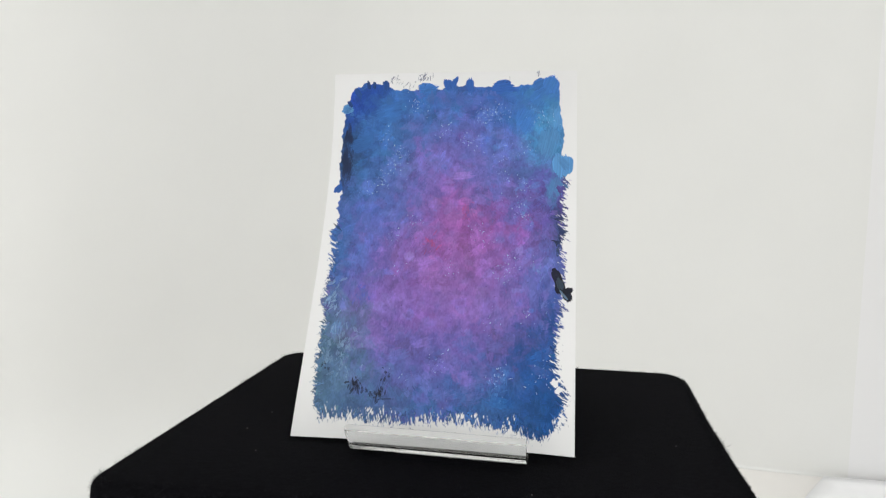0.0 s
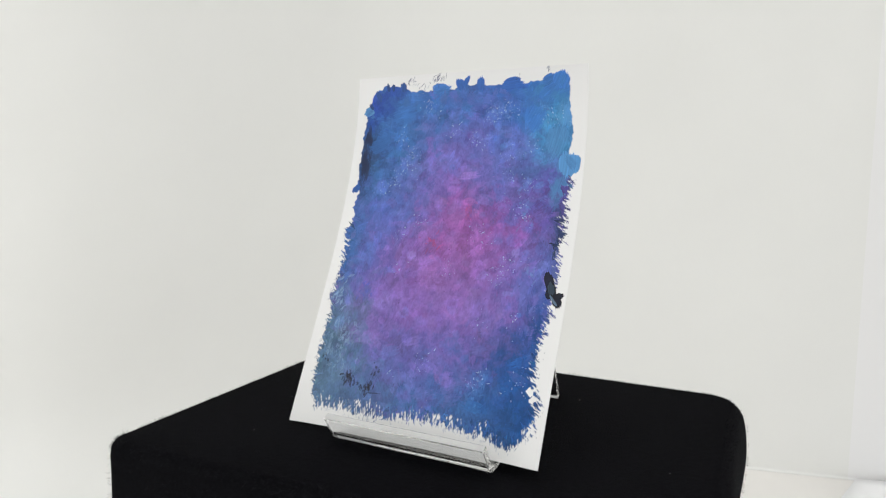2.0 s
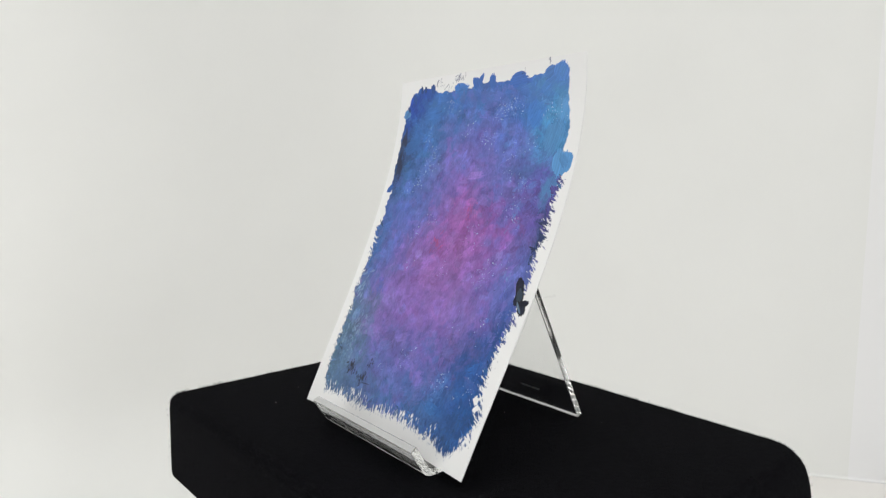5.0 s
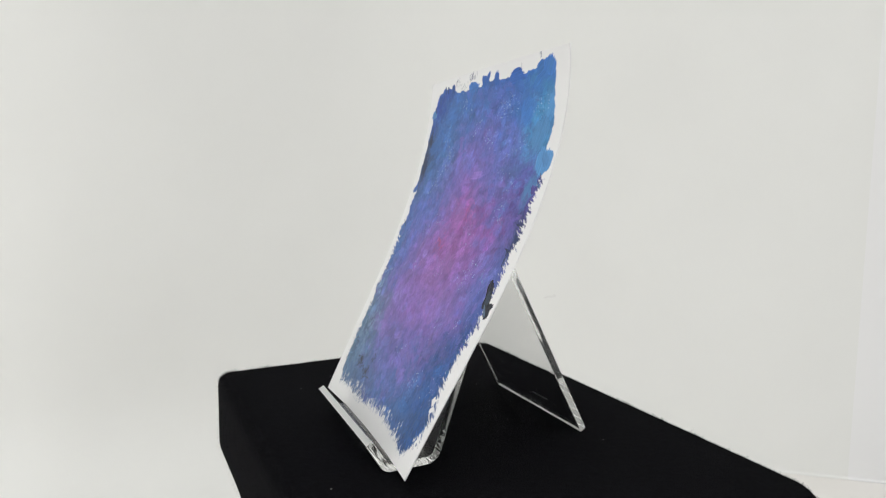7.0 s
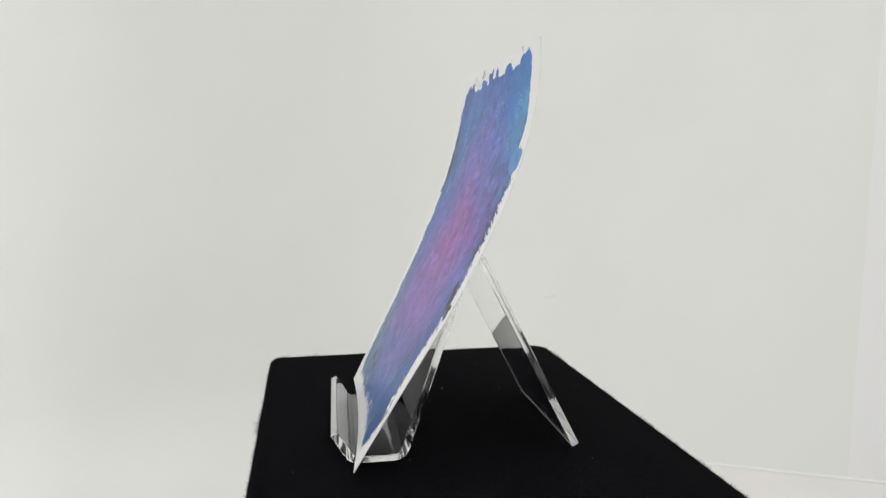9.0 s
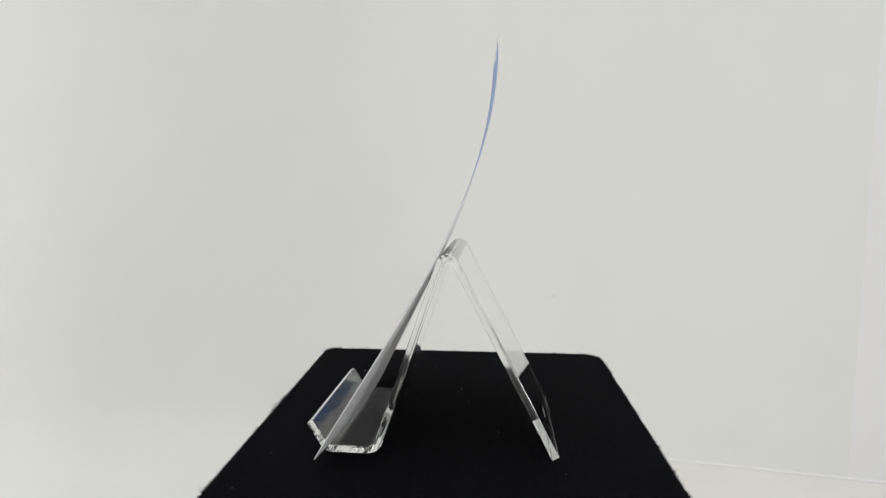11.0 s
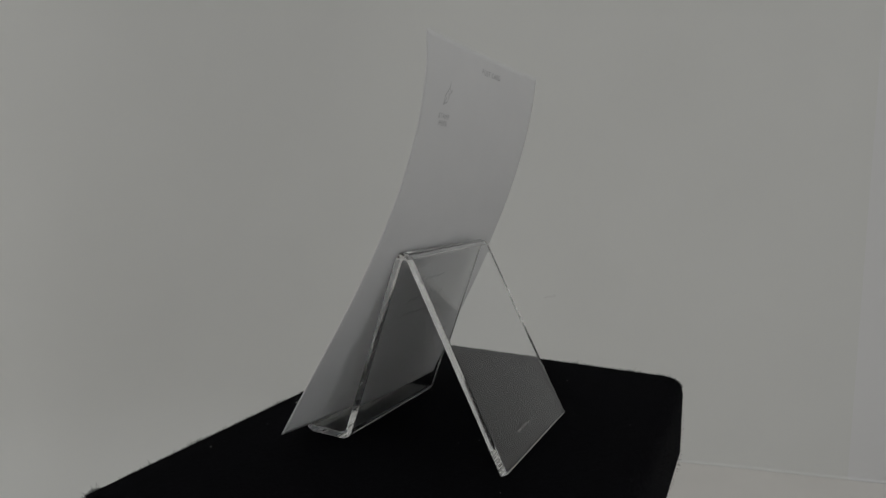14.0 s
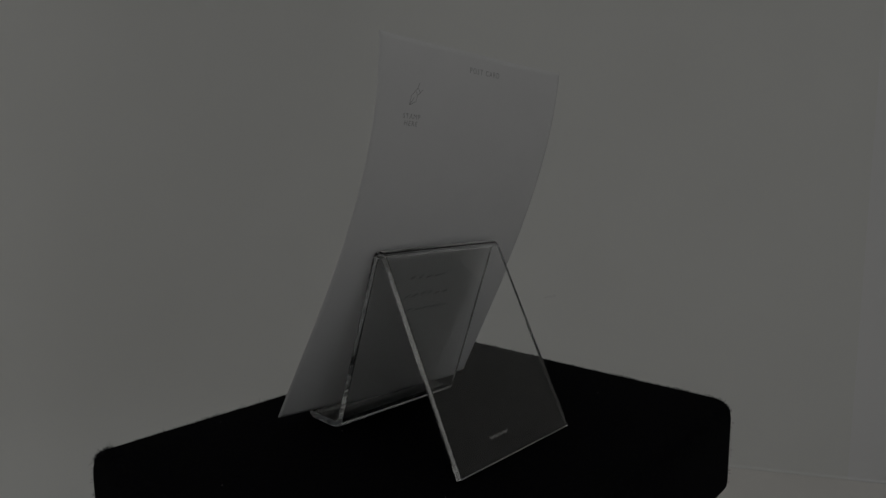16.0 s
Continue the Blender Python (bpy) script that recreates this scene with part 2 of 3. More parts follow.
def turntable():
    """The low round turntable hidden beneath the block."""
    bm = bmesh.new()
    prof = [(0.0, TABLE_Z), (0.062, TABLE_Z), (0.064, TABLE_Z + 0.004), (0.062, TABLE_Z + 0.05), (0.055, TABLE_Z + 0.055), (0.055, BOX_BOTTOM - 0.006), (0.066, BOX_BOTTOM - 0.004), (0.066, BOX_BOTTOM), (0.0, BOX_BOTTOM)]
    n = 48
    rings = [[bm.verts.new((max(r, 0.0005) * math.cos(2 * math.pi * k / n), max(r, 0.0005) * math.sin(2 * math.pi * k / n), z)) for k in range(n)] for r, z in prof]
    for a, b in zip(rings, rings[1:]):
        for k in range(n):
            bm.faces.new((a[k], a[(k + 1) % n], b[(k + 1) % n], b[k]))
    bm.faces.new(rings[0][::-1])
    bm.faces.new(rings[-1])
    return tagged(link("turntable", bm, M_PLASTIC, smooth=False), "round white plastic turntable under the felt block", "turntable")


# bent acrylic easel: one sheet folded lip, tray, front panel, rear leg
EASEL_X0, EASEL_X1, SHEET = -0.0248, 0.0360, 0.0026
EASEL_TURN = pose(0.0355, 0, 0, 0, 0, 1.6) @ pose(-0.0355, 0, 0)


def fillet_path(pts, radii, n=8):
    out = [Vector(pts[0])]
    for a, b, c, r in zip(pts, pts[1:], pts[2:], radii):
        a, b, c = Vector(a), Vector(b), Vector(c)
        u, w = (a - b).normalized(), (c - b).normalized()
        half = math.acos(max(-1, min(1, u.dot(w)))) / 2
        d = r / math.tan(half)
        centre = b + (u + w).normalized() * (r / math.sin(half))
        p, q = b + u * d - centre, b + w * d - centre
        for k in range(n + 1):
            s = p.lerp(q, k / n)
            out.append(centre + s.normalized() * r)
    out.append(Vector(pts[-1]))
    return out


def easel():
    line = fillet_path([(-0.0410, 0.0103), (-0.0352, 0.0011), (-0.0182, 0.0011), (0.0056, 0.0718), (0.0428, 0.0006)], [0.0034, 0.0042, 0.0026])
    left, right = [], []
    for k, p in enumerate(line):
        d = (line[min(k + 1, len(line) - 1)] - line[max(k - 1, 0)]).normalized()
        nrm = Vector((-d.y, d.x)) * SHEET / 2
        left.append(p + nrm)
        right.append(p - nrm)
    loop = left + right[::-1]
    bm = bmesh.new()
    a = [bm.verts.new(EASEL_TURN @ Vector((EASEL_X0, p.x, p.y))) for p in loop]
    b = [bm.verts.new(EASEL_TURN @ Vector((EASEL_X1, p.x, p.y))) for p in loop]
    n = len(loop)
    for k in range(n):
        bm.faces.new((a[k], a[(k + 1) % n], b[(k + 1) % n], b[k]))
    m = len(left)
    for side in (a, b):
        for k in range(m - 1):
            bm.faces.new((side[k], side[k + 1], side[n - 2 - k], side[n - 1 - k]))
    bmesh.ops.recalc_face_normals(bm, faces=bm.faces[:])
    for f in bm.faces:
        c = f.calc_center_median()
        if abs(f.normal.x) < 0.5 and f.calc_area() < 0.00018 and (c.y > 0.0415 or (c.y < -0.039 and c.z > 0.0095)):
            f.material_index = 1
        elif abs(f.normal.x) > 0.5:
            f.material_index = 2
    sharp = [e for e in bm.edges if len(e.link_faces) == 2 and e.calc_face_angle(0) > 0.9]
    bmesh.ops.bevel(bm, geom=sharp, offset=0.00018, segments=1, affect="EDGES")
    ob = link("acrylic_easel", bm, M_ACRYLIC)
    ob.data.materials.append(M_CUT)
    ob.data.materials.append(M_EDGE)
    # small raised mark and fine scratches on the rear leg
    rng = random.Random(8)
    down = Vector((0, 0.0372, -0.0712)).normalized()
    out = Vector((0, 0.0712, 0.0372)).normalized()
    top = Vector((0, 0.0056, 0.0718))

    def on_leg(x, d, lift):
        return EASEL_TURN @ (Vector((x, 0, 0)) + top + down * d + out * (SHEET / 2 + lift))

    def ribbon(mesh, pts, w):
        for (ax, ad), (bx, bd) in zip(pts, pts[1:]):
            mesh.faces.new([mesh.verts.new(on_leg(*c, 0.00003)) for c in ((ax, ad - w), (ax, ad + w), (bx, bd + w), (bx, bd - w))])

    mark = bmesh.new()
    xs = [0.0085 + 0.0012 * k for k in range(9)]
    ribbon(mark, [(x, 0.0725 + (0.0004 if k % 2 else -0.0003)) for k, x in enumerate(xs)], 0.00034)
    part("moulded_mark", mark, M_LINT, ob, "small raised mark near the foot")
    scr = bmesh.new()
    for _ in range(16):
        x, d, ln = rng.uniform(-0.016, 0.026), rng.uniform(0.036, 0.066), rng.uniform(0.002, 0.009)
        ribbon(scr, [(x, d), (x + ln * rng.uniform(0.1, 0.5), d + ln)], 0.00005)
    chip = bmesh.new()
    for cy, cz, r in ((0.0040, 0.0676, 0.0007), (0.0056, 0.0684, 0.0009), (0.0072, 0.0675, 0.0006)):
        ring = [chip.verts.new(EASEL_TURN @ Vector((EASEL_X1 + 0.00008, cy + r * rng.uniform(0.5, 1.1) * math.cos(a), cz + 0.6 * r * rng.uniform(0.5, 1.1) * math.sin(a)))) for a in [k * math.pi / 4 for k in range(8)]]
        chip.faces.new(ring)
    part("bend_crazing", chip, M_CRAZE, ob, "small dark crazed marks at the bend")
    part("scratches", scr, M_SCRATCH, ob, "fine pale scratches")
    return tagged(ob, "clear bent acrylic easel standing on the black felt", "easel")


# ---------- the painted card ----------
CARD_T = 0.00035


def card_point(u, v):
    """Centre sheet of the bowed, slightly twisted card; u from its left edge, v from its foot."""
    u, v = np.asarray(u, float), np.asarray(v, float)
    s = v + v * (1 - v) * (-0.0448 + -0.0584 * v)
    left, right = (-0.0480 - 0.0023 * s, 0.0012 + 0.1361 * s), (0.0522 - 0.0032 * s, 0.0040 + 0.1325 * s)
    y = -0.03408 + 0.06455 * s + 0.01592 * s ** 2 - 0.02896 * s ** 3
    y = y + u * (0.00702 + 0.00352 * s - 0.00387 * s ** 2 - 0.0046 * s ** 3)
    y = y + u * u * (-0.00755 + 0.00967 * s + 0.01261 * s ** 2 - 0.01163 * s ** 3)
    return left[0] + (right[0] - left[0]) * u, y, left[1] + (right[1] - left[1]) * u


PIGMENTS = []


def pigment(u, v, reach, r, g, b, power=1.0):
    c = np.array(srgb(r, g, b))
    c = np.clip(c.mean() + (c - c.mean()) * 1.06, 0.004, 0.8)
    PIGMENTS.append((u, v, reach, c * 0.95, power))


pigment(0.52, 0.46, 0.12, 144, 99, 165, 1.6)
pigment(0.45, 0.49, 0.025, 168, 80, 142, 0.6)
pigment(0.55, 0.59, 0.05, 156, 90, 158, 0.8)
pigment(0.66, 0.54, 0.08, 145, 90, 162, 1.0)
pigment(0.42, 0.32, 0.13, 125, 100, 168, 1.4)
pigment(0.67, 0.34, 0.12, 122, 100, 168, 1.5)
pigment(0.47, 0.72, 0.11, 120, 100, 172, 1.4)
pigment(0.26, 0.62, 0.09, 80, 104, 170, 0.9)
pigment(0.76, 0.70, 0.09, 94, 106, 172, 1.4)
pigment(0.60, 0.83, 0.09, 92, 106, 176, 1.4)
pigment(0.20, 0.46, 0.07, 86, 102, 172, 0.9)
pigment(0.34, 0.44, 0.10, 124, 98, 172, 1.4)
pigment(0.50, 0.20, 0.09, 104, 96, 170, 1.0)
pigment(0.22, 0.82, 0.10, 62, 108, 166, 1.5)
pigment(0.12, 0.93, 0.07, 34, 62, 150)
pigment(0.06, 0.76, 0.05, 32, 56, 92, 1.3)
pigment(0.93, 0.85, 0.09, 76, 136, 186, 2.2)
pigment(0.72, 0.94, 0.09, 54, 98, 168, 1.6)
pigment(0.40, 0.94, 0.09, 60, 104, 168, 1.6)
pigment(0.86, 0.64, 0.06, 92, 80, 152)
pigment(0.98, 0.54, 0.04, 40, 58, 90)
pigment(0.92, 0.20, 0.11, 30, 78, 138, 2.6)
pigment(0.86, 0.42, 0.07, 90, 104, 174)
pigment(0.07, 0.19, 0.10, 82, 112, 142, 2.2)
pigment(0.07, 0.48, 0.06, 60, 100, 154, 1.4)
pigment(0.28, 0.08, 0.10, 70, 100, 142, 1.4)
pigment(0.60, 0.07, 0.11, 58, 98, 154, 1.8)
pigment(0.40, 0.19, 0.09, 84, 98, 166)


def mixed(u, v):
    total, weight = np.zeros(3), 1e-9
    for pu, pv, reach, colour, power in PIGMENTS:
        w = power * math.exp(-((u - pu) ** 2 + ((v - pv) * 1.48) ** 2) / (2 * reach * reach)) / (0.03 + reach)
        total, weight = total + w * colour, weight + w
    return total / weight


def margin(at, pairs):
    """Edge of the painted field, from a few places along it."""
    xs, ys = zip(*pairs)
    return np.interp(at, xs, ys)


LEFT_EDGE = ((0.05, 0.100), (0.08, 0.072), (0.19, 0.058), (0.31, 0.060), (0.35, 0.042), (0.42, 0.060), (0.50, 0.052), (0.544, 0.040), (0.57, 0.070), (0.61, 0.048), (0.655, 0.062),
             (0.69, 0.044), (0.79, 0.042), (0.867, 0.048), (0.955, 0.080), (0.98, 0.14))
RIGHT_EDGE = ((0.06, 0.955), (0.134, 0.964), (0.20, 0.936), (0.266, 0.934), (0.346, 0.952), (0.40, 0.945), (0.449, 0.962), (0.507, 0.938), (0.55, 0.958), (0.629, 0.946),
              (0.684, 0.950), (0.774, 0.942), (0.823, 0.950), (0.886, 0.938), (0.96, 0.928))
HEAD_EDGE = ((0.08, 0.950), (0.14, 0.974), (0.228, 0.970), (0.264, 0.956), (0.348, 0.950), (0.40, 0.960), (0.462, 0.950), (0.50, 0.972), (0.528, 0.962), (0.57, 0.968), (0.604, 0.958),
             (0.708, 0.966), (0.752, 0.956), (0.842, 0.968), (0.926, 0.962))
FOOT_EDGE = ((0.10, 0.058), (0.17, 0.062), (0.28, 0.056), (0.42, 0.056), (0.50, 0.066), (0.58, 0.068), (0.66, 0.064), (0.82, 0.058), (0.886, 0.040), (0.94, 0.072))


def paint_canvas(nx, ny):
    """Brush work on a white sheet: colour, cover and thickness of the paint."""
    rng = np.random.default_rng(11)
    mm = nx / 100.0
    vv, uu = np.mgrid[0:ny, 0:nx]
    uu, vv = uu / (nx - 1.0), vv / (ny - 1.0)
    xm, ym = uu * 100.0, vv * 147.0

    def wobble(x, y, seed):
        """Smooth value noise from 0 to 1; x and y in cells."""
        table = np.random.default_rng(seed).random((97, 97))
        x0, y0 = np.floor(x).astype(int), np.floor(y).astype(int)
        fx, fy = x - x0, y - y0
        fx, fy = fx * fx * (3 - 2 * fx), fy * fy * (3 - 2 * fy)
        a, b, c, d = (table[(y0 + j) % 97, (x0 + i) % 97] for j in (0, 1) for i in (0, 1))
        return (a * (1 - fx) + b * fx) * (1 - fy) + (c * (1 - fx) + d * fx) * fy

    def blurred(img, r):
        out = img
        for axis in (0, 1):
            for _ in range(2):
                pad = [(0, 0)] * out.ndim
                pad[axis] = (r + 1, r)
                run = np.cumsum(np.pad(out, pad, mode="edge"), axis=axis)
                n = 2 * r + 1
                out = (np.take(run, np.arange(n, run.shape[axis]), axis=axis) - np.take(run, np.arange(0, run.shape[axis] - n), axis=axis)) / n
        return out

    coarse = np.array([[mixed((i + 0.5) / 42, (j + 0.5) / 62) for i in range(42)] for j in range(62)])
    colour = coarse[np.minimum((vv * 62).astype(int), 61), np.minimum((uu * 42).astype(int), 41)]
    colour = blurred(colour, int(2.2 * mm))
    thick = np.full((ny, nx), 0.4)

    # how far the brush reached: full and lobed at the head, dry and streaked at the foot
    side_l, side_r = xm - 100 * margin(vv, LEFT_EDGE), 100 * margin(vv, RIGHT_EDGE) - xm
    head, foot = 147 * (margin(uu, HEAD_EDGE) - vv), 147 * (vv - margin(uu, FOOT_EDGE))
    dry_side = np.clip((0.60 - vv) / 0.12, 0, 1)
    dry_right = np.clip((0.70 - vv) / 0.05, 0, 1)
    lean = xm + 0.35 * ym + 1.6 * wobble(xm / 9, ym / 9, 3)
    lean2 = xm - 0.45 * ym
    upright = 0.45 * wobble(lean / 0.5, ym / 3.6, 5) + 0.35 * wobble(lean2 / 0.6, ym / 3.0, 6) + 0.2 * wobble(xm / 1.6, ym / 3.5, 4)
    slant = 0.4 * wobble((xm + ym) / 3.4, (ym - xm) / 0.62, 7) + 0.6 * wobble((xm - 0.9 * ym) / 4.2, (ym + 0.9 * xm) / 0.55, 8)
    clump = wobble(xm / 4.5, ym / 4.5, 9)
    crisp = 0.9 * (wobble(xm / 1.3, ym / 1.3, 10) - 0.5) + 0.7 * (wobble(xm / 3.1, ym / 3.1, 12) - 0.5)
    reach_l = side_l + crisp + dry_side * ((slant - 0.55) * 3.0 * (0.25 + clump) + 0.3)
    reach_r = side_r + 0.6 * crisp + dry_right * ((slant - 0.52) * 3.2 * (0.25 + clump) + 0.3)
    reach_h = head + 1.3 * crisp
    reach_f = foot + (upright - 0.54) * 8 * (0.35 + 0.9 * clump) + 2.2
    reach = np.minimum(np.minimum(reach_l, reach_r), np.minimum(reach_h, reach_f))
    cover = np.clip(reach * mm / 1.6 + 0.5, 0, 1)

    def dab(u, v, length, width, angle, tint, strength=0.9, dry=0.0, ragged=0.25, body=1.0, over=False):
        cx, cy = u * nx, v * ny
        hl, hw = length * mm / 2, width * mm / 2
        span = int(math.hypot(hl, hw) * 1.5) + 2
        x0, x1, y0, y1 = max(0, int(cx) - span), min(nx, int(cx) + span), max(0, int(cy) - span), min(ny, int(cy) + span)
        if x1 - x0 < 2 or y1 - y0 < 2:
            return
        yy, xx = np.mgrid[y0:y1, x0:x1]
        ca, sa = math.cos(angle), math.sin(angle)
        a = ((xx - cx) * ca + (yy - cy) * sa) / hl
        b = (-(xx - cx) * sa + (yy - cy) * ca) / hw
        b = b + 0.12 * a * a * rng.uniform(-1, 1)
        count = max(6, int(width * 5))
        hairs = rng.random(count + 2)
        reach1, reach2 = 1 - ragged * rng.random(count + 2), 1 - ragged * rng.random(count + 2)
        at = np.clip((b + 1) / 2, 0, 1) * count
        hair = np.interp(at.ravel(), np.arange(count + 2), hairs).reshape(a.shape)
        lo = np.interp(at.ravel(), np.arange(count + 2), reach1).reshape(a.shape)
        hi = np.interp(at.ravel(), np.arange(count + 2), reach2).reshape(a.shape)
        theta, ph = np.arctan2(b, a), rng.uniform(0, 6.28, 3)
        wob = 1 + 0.10 * np.sin(2 * theta + ph[0]) + 0.07 * np.sin(3 * theta + ph[1]) + 0.02 * np.sin(5 * theta + ph[2])
        a, b = a / wob, b / wob
        end = np.where(a > 0, hi, lo) * np.sqrt(np.clip(1 - 0.92 * b * b, 0, 1))
        soft = 0.9 if over else max(0.9, 0.22 * hw)
        edge = np.clip((end - np.abs(a)) * hl / soft, 0, 1) * np.clip((1 - np.abs(b)) * hw / soft, 0, 1)
        if dry > 0:
            g = max(2, int(0.55 * mm))
            patch = rng.random((a.shape[0] // g + 1, a.shape[1] // g + 1))
            patch = patch[np.arange(a.shape[0]) // g][:, np.arange(a.shape[1]) // g]
            edge = edge * (hair * 0.65 + patch * 0.35 > dry * (0.45 + 0.4 * np.abs(a)))
        alpha = edge * (strength if over else strength * (0.75 + 0.25 * hair))
        s = (slice(y0, y1), slice(x0, x1))
        shade = np.asarray(tint) * (1 + (0.30 if over else 0.18) * (hair - 0.5))[..., None]
        colour[s] += (shade - colour[s]) * alpha[..., None]
        if over:
            cover[s] = np.maximum(cover[s], np.minimum(1, alpha * 1.2))
        ridge = np.clip(1 - np.abs(np.abs(b) - 0.88) / 0.12, 0, 1)
        thick[s] = thick[s] * (1 - 0.6 * alpha) + alpha * body * (0.4 + 0.35 * hair + 0.4 * ridge)

    def tint_at(u, v, wander=0.03, jitter=0.16):
        c = mixed(u + rng.normal(0, wander), v + rng.normal(0, wander))
        return np.clip(c * math.exp(rng.normal(0, jitter)) * np.exp(rng.normal(0, 0.05, 3)), 0.004, 0.75)

    # body of the picture, wet into wet: broad soft dabs, then smaller ones that follow a swirl
    for size, count, strength, wander, jitter in ((14, 320, 0.75, 0.045, 0.22), (8, 900, 0.6, 0.055, 0.27), (4.5, 1500, 0.45, 0.055, 0.26)):
        for k in range(count):
            u, v = rng.uniform(0.03, 0.97), rng.uniform(0.03, 0.97)
            turn = math.atan2((v - 0.5) * 1.48, u - 0.5) + math.pi / 2 + rng.normal(0, 0.9)
            dab(u, v, size * rng.uniform(0.7, 1.4), size * rng.uniform(0.4, 0.75), turn, tint_at(u, v, wander, jitter), strength * rng.uniform(0.5, 1), rng.choice([0, 0, 0.3]), 0.55)
    # the wet layers run together, most of all in the middle
    core = np.clip(np.minimum(np.minimum(uu - 0.10, 0.90 - uu) / 0.06, np.minimum(vv - 0.12, 0.86 - vv) / 0.06), 0, 1)[..., None]
    colour = colour + (blurred(colour, int(0.3 * mm)) - colour) * (0.25 + 0.6 * core)
    # rubbed grain of the dry top layer
    grain = wobble(xm / 0.55, ym / 0.8, 21) + 0.7 * wobble(xm / 1.3, ym / 1.9, 22) + 0.6 * wobble(xm / 3.4, ym / 4.0, 23)
    colour = colour * (1 + 0.20 * (grain - 1.15) + 0.05 * (wobble(xm / 0.32, ym / 2.2, 26) - 0.5))[..., None]
    thick += 0.3 * wobble(xm / 0.9, ym / 1.2, 24)
    # thin drag marks, upright in the lower half
    for k in range(2300):
        u, v = rng.uniform(0.05, 0.95), rng.uniform(0.06, 0.95)
        low = v < 0.45
        dab(u, v, rng.uniform(1.6, 4.5) if low else rng.uniform(1.0, 3.0), rng.uniform(0.4, 1.2), math.pi / 2 + rng.normal(0, 0.3 if low else 0.9), tint_at(u, v, 0.05, 0.2), rng.uniform(0.1, 0.34), 0.5, 0.7)
    sky, azure, deep, night, grey, pale = (np.array(srgb(*c)) for c in ((86, 142, 196), (60, 114, 186), (40, 82, 150), (17, 20, 36), (118, 146, 176), (150, 176, 222)))
    # broad light strokes with darker rims in the upper corner
    for u, v, l, w, a, c in ((0.93, 0.88, 17, 8, 1.5, sky), (0.955, 0.735, 12, 10, 1.5, sky), (0.89, 0.80, 16, 8, 1.35, sky * 0.92), (0.80, 0.865, 13, 10, 1.1, azure * 1.15), (0.86, 0.93, 11, 8, 0.9, azure * 1.1),
                             (0.91, 0.945, 11, 8, 0.7, azure), (0.24, 0.89, 15, 9, 0.3, azure * 0.95), (0.13, 0.80, 12, 7, 0.4, azure * 0.75), (0.92, 0.67, 11, 7, 1.3, sky * 0.8)):
        dab(u - 0.012, v - 0.006, l * 1.05, w * 1.05, a, np.asarray(c) * 0.62, 0.4, 0.2, 0.35)
        dab(u, v, l, w, a, c, 0.6, 0, 0.3)
        for k in range(9):
            dab(u + rng.normal(0, 0.018), v + rng.normal(0, 0.011), l * rng.uniform(0.4, 0.9), w * rng.uniform(0.06, 0.3), a + rng.normal(0, 0.25), np.asarray(c) * rng.uniform(0.75, 1.22), 0.3, 0.3, 0.5)
    # solid lobes that stand out of the field along the head and the upper sides
    for u, v, l, w, a, c in ((0.400, 0.955, 9, 5, 0.1, azure), (0.485, 0.966, 6, 3.4, 1.9, deep * 1.3), (0.512, 0.972, 5.5, 2.2, 1.2, deep * 1.3), (0.575, 0.962, 7, 3.5, 1.5, deep * 1.3),
                             (0.708, 0.956, 11, 5.6, 0.1, deep * 1.4), (0.855, 0.960, 8, 5, 0.5, azure * 0.9), (0.900, 0.963, 8, 6.5, 1.2, azure * 1.1), (0.945, 0.735, 12.5, 7.5, 1.55, sky),
                             (0.060, 0.900, 5.5, 4.4, 0.5, sky * 0.85), (0.105, 0.945, 6, 2.4, 2.2, deep * 0.8), (0.15, 0.968, 4.5, 1.6, 1.9, deep * 0.6), (0.175, 0.967, 4, 1.4, 1.6, deep * 0.6),
                             (0.225, 0.966, 5, 3, 1.6, deep * 0.8), (0.045, 0.668, 5, 3.4, 0.9, deep * 1.2), (0.070, 0.915, 4, 1.6, 2.1, deep * 0.6), (0.955, 0.130, 7, 5, 1.2, deep * 0.85)):
        dab(u, v, l, w, a, c, 0.97, 0, 0.32, 1.0, True)
        for k in range(8):
            dab(u + rng.normal(0, 0.012), v - 0.006 + rng.normal(0, 0.008), l * rng.uniform(0.4, 0.8), w * rng.uniform(0.1, 0.4), a + rng.normal(0, 0.4), np.asarray(c) * rng.uniform(0.6, 1.3) * 0.6 + mixed(u, v) * 0.4, 0.5, 0.3, 0.5)
    # lobes are worked back into the picture on their inner side
    for k in range(150):
        u = rng.uniform(0.10, 0.92)
        dab(u, rng.uniform(0.90, 0.94), rng.uniform(4, 8), rng.uniform(1.5, 4), rng.normal(0.4, 0.8), tint_at(u, 0.90, 0.03, 0.14), rng.uniform(0.25, 0.5), 0.25, 0.6)
    # dark stroke down the upper left side
    for k in range(36):
        v = rng.uniform(0.68, 0.84)
        dab(0.058 + abs(rng.normal(0, 0.014)), v, rng.uniform(5, 11), rng.uniform(1.0, 3.0), math.pi / 2 + rng.normal(0, 0.22), night * rng.uniform(1.0, 2.2) + deep * 0.14, 0.6, 0.3, 0.6)
    # dry strokes that fray the sides and the foot
    for k in range(170):
        v = rng.uniform(0.07, 0.58)
        dab(margin(v, LEFT_EDGE) + rng.uniform(-0.006, 0.016), v, rng.uniform(2.5, 6), rng.uniform(0.6, 2.0), rng.normal(-0.55 if v > 0.3 else 0.7, 0.45), tint_at(0.07, v) * rng.uniform(0.7, 1.1), 0.97, rng.uniform(0.35, 0.7), 0.7, 0.7, True)
        v = rng.uniform(0.06, 0.70)
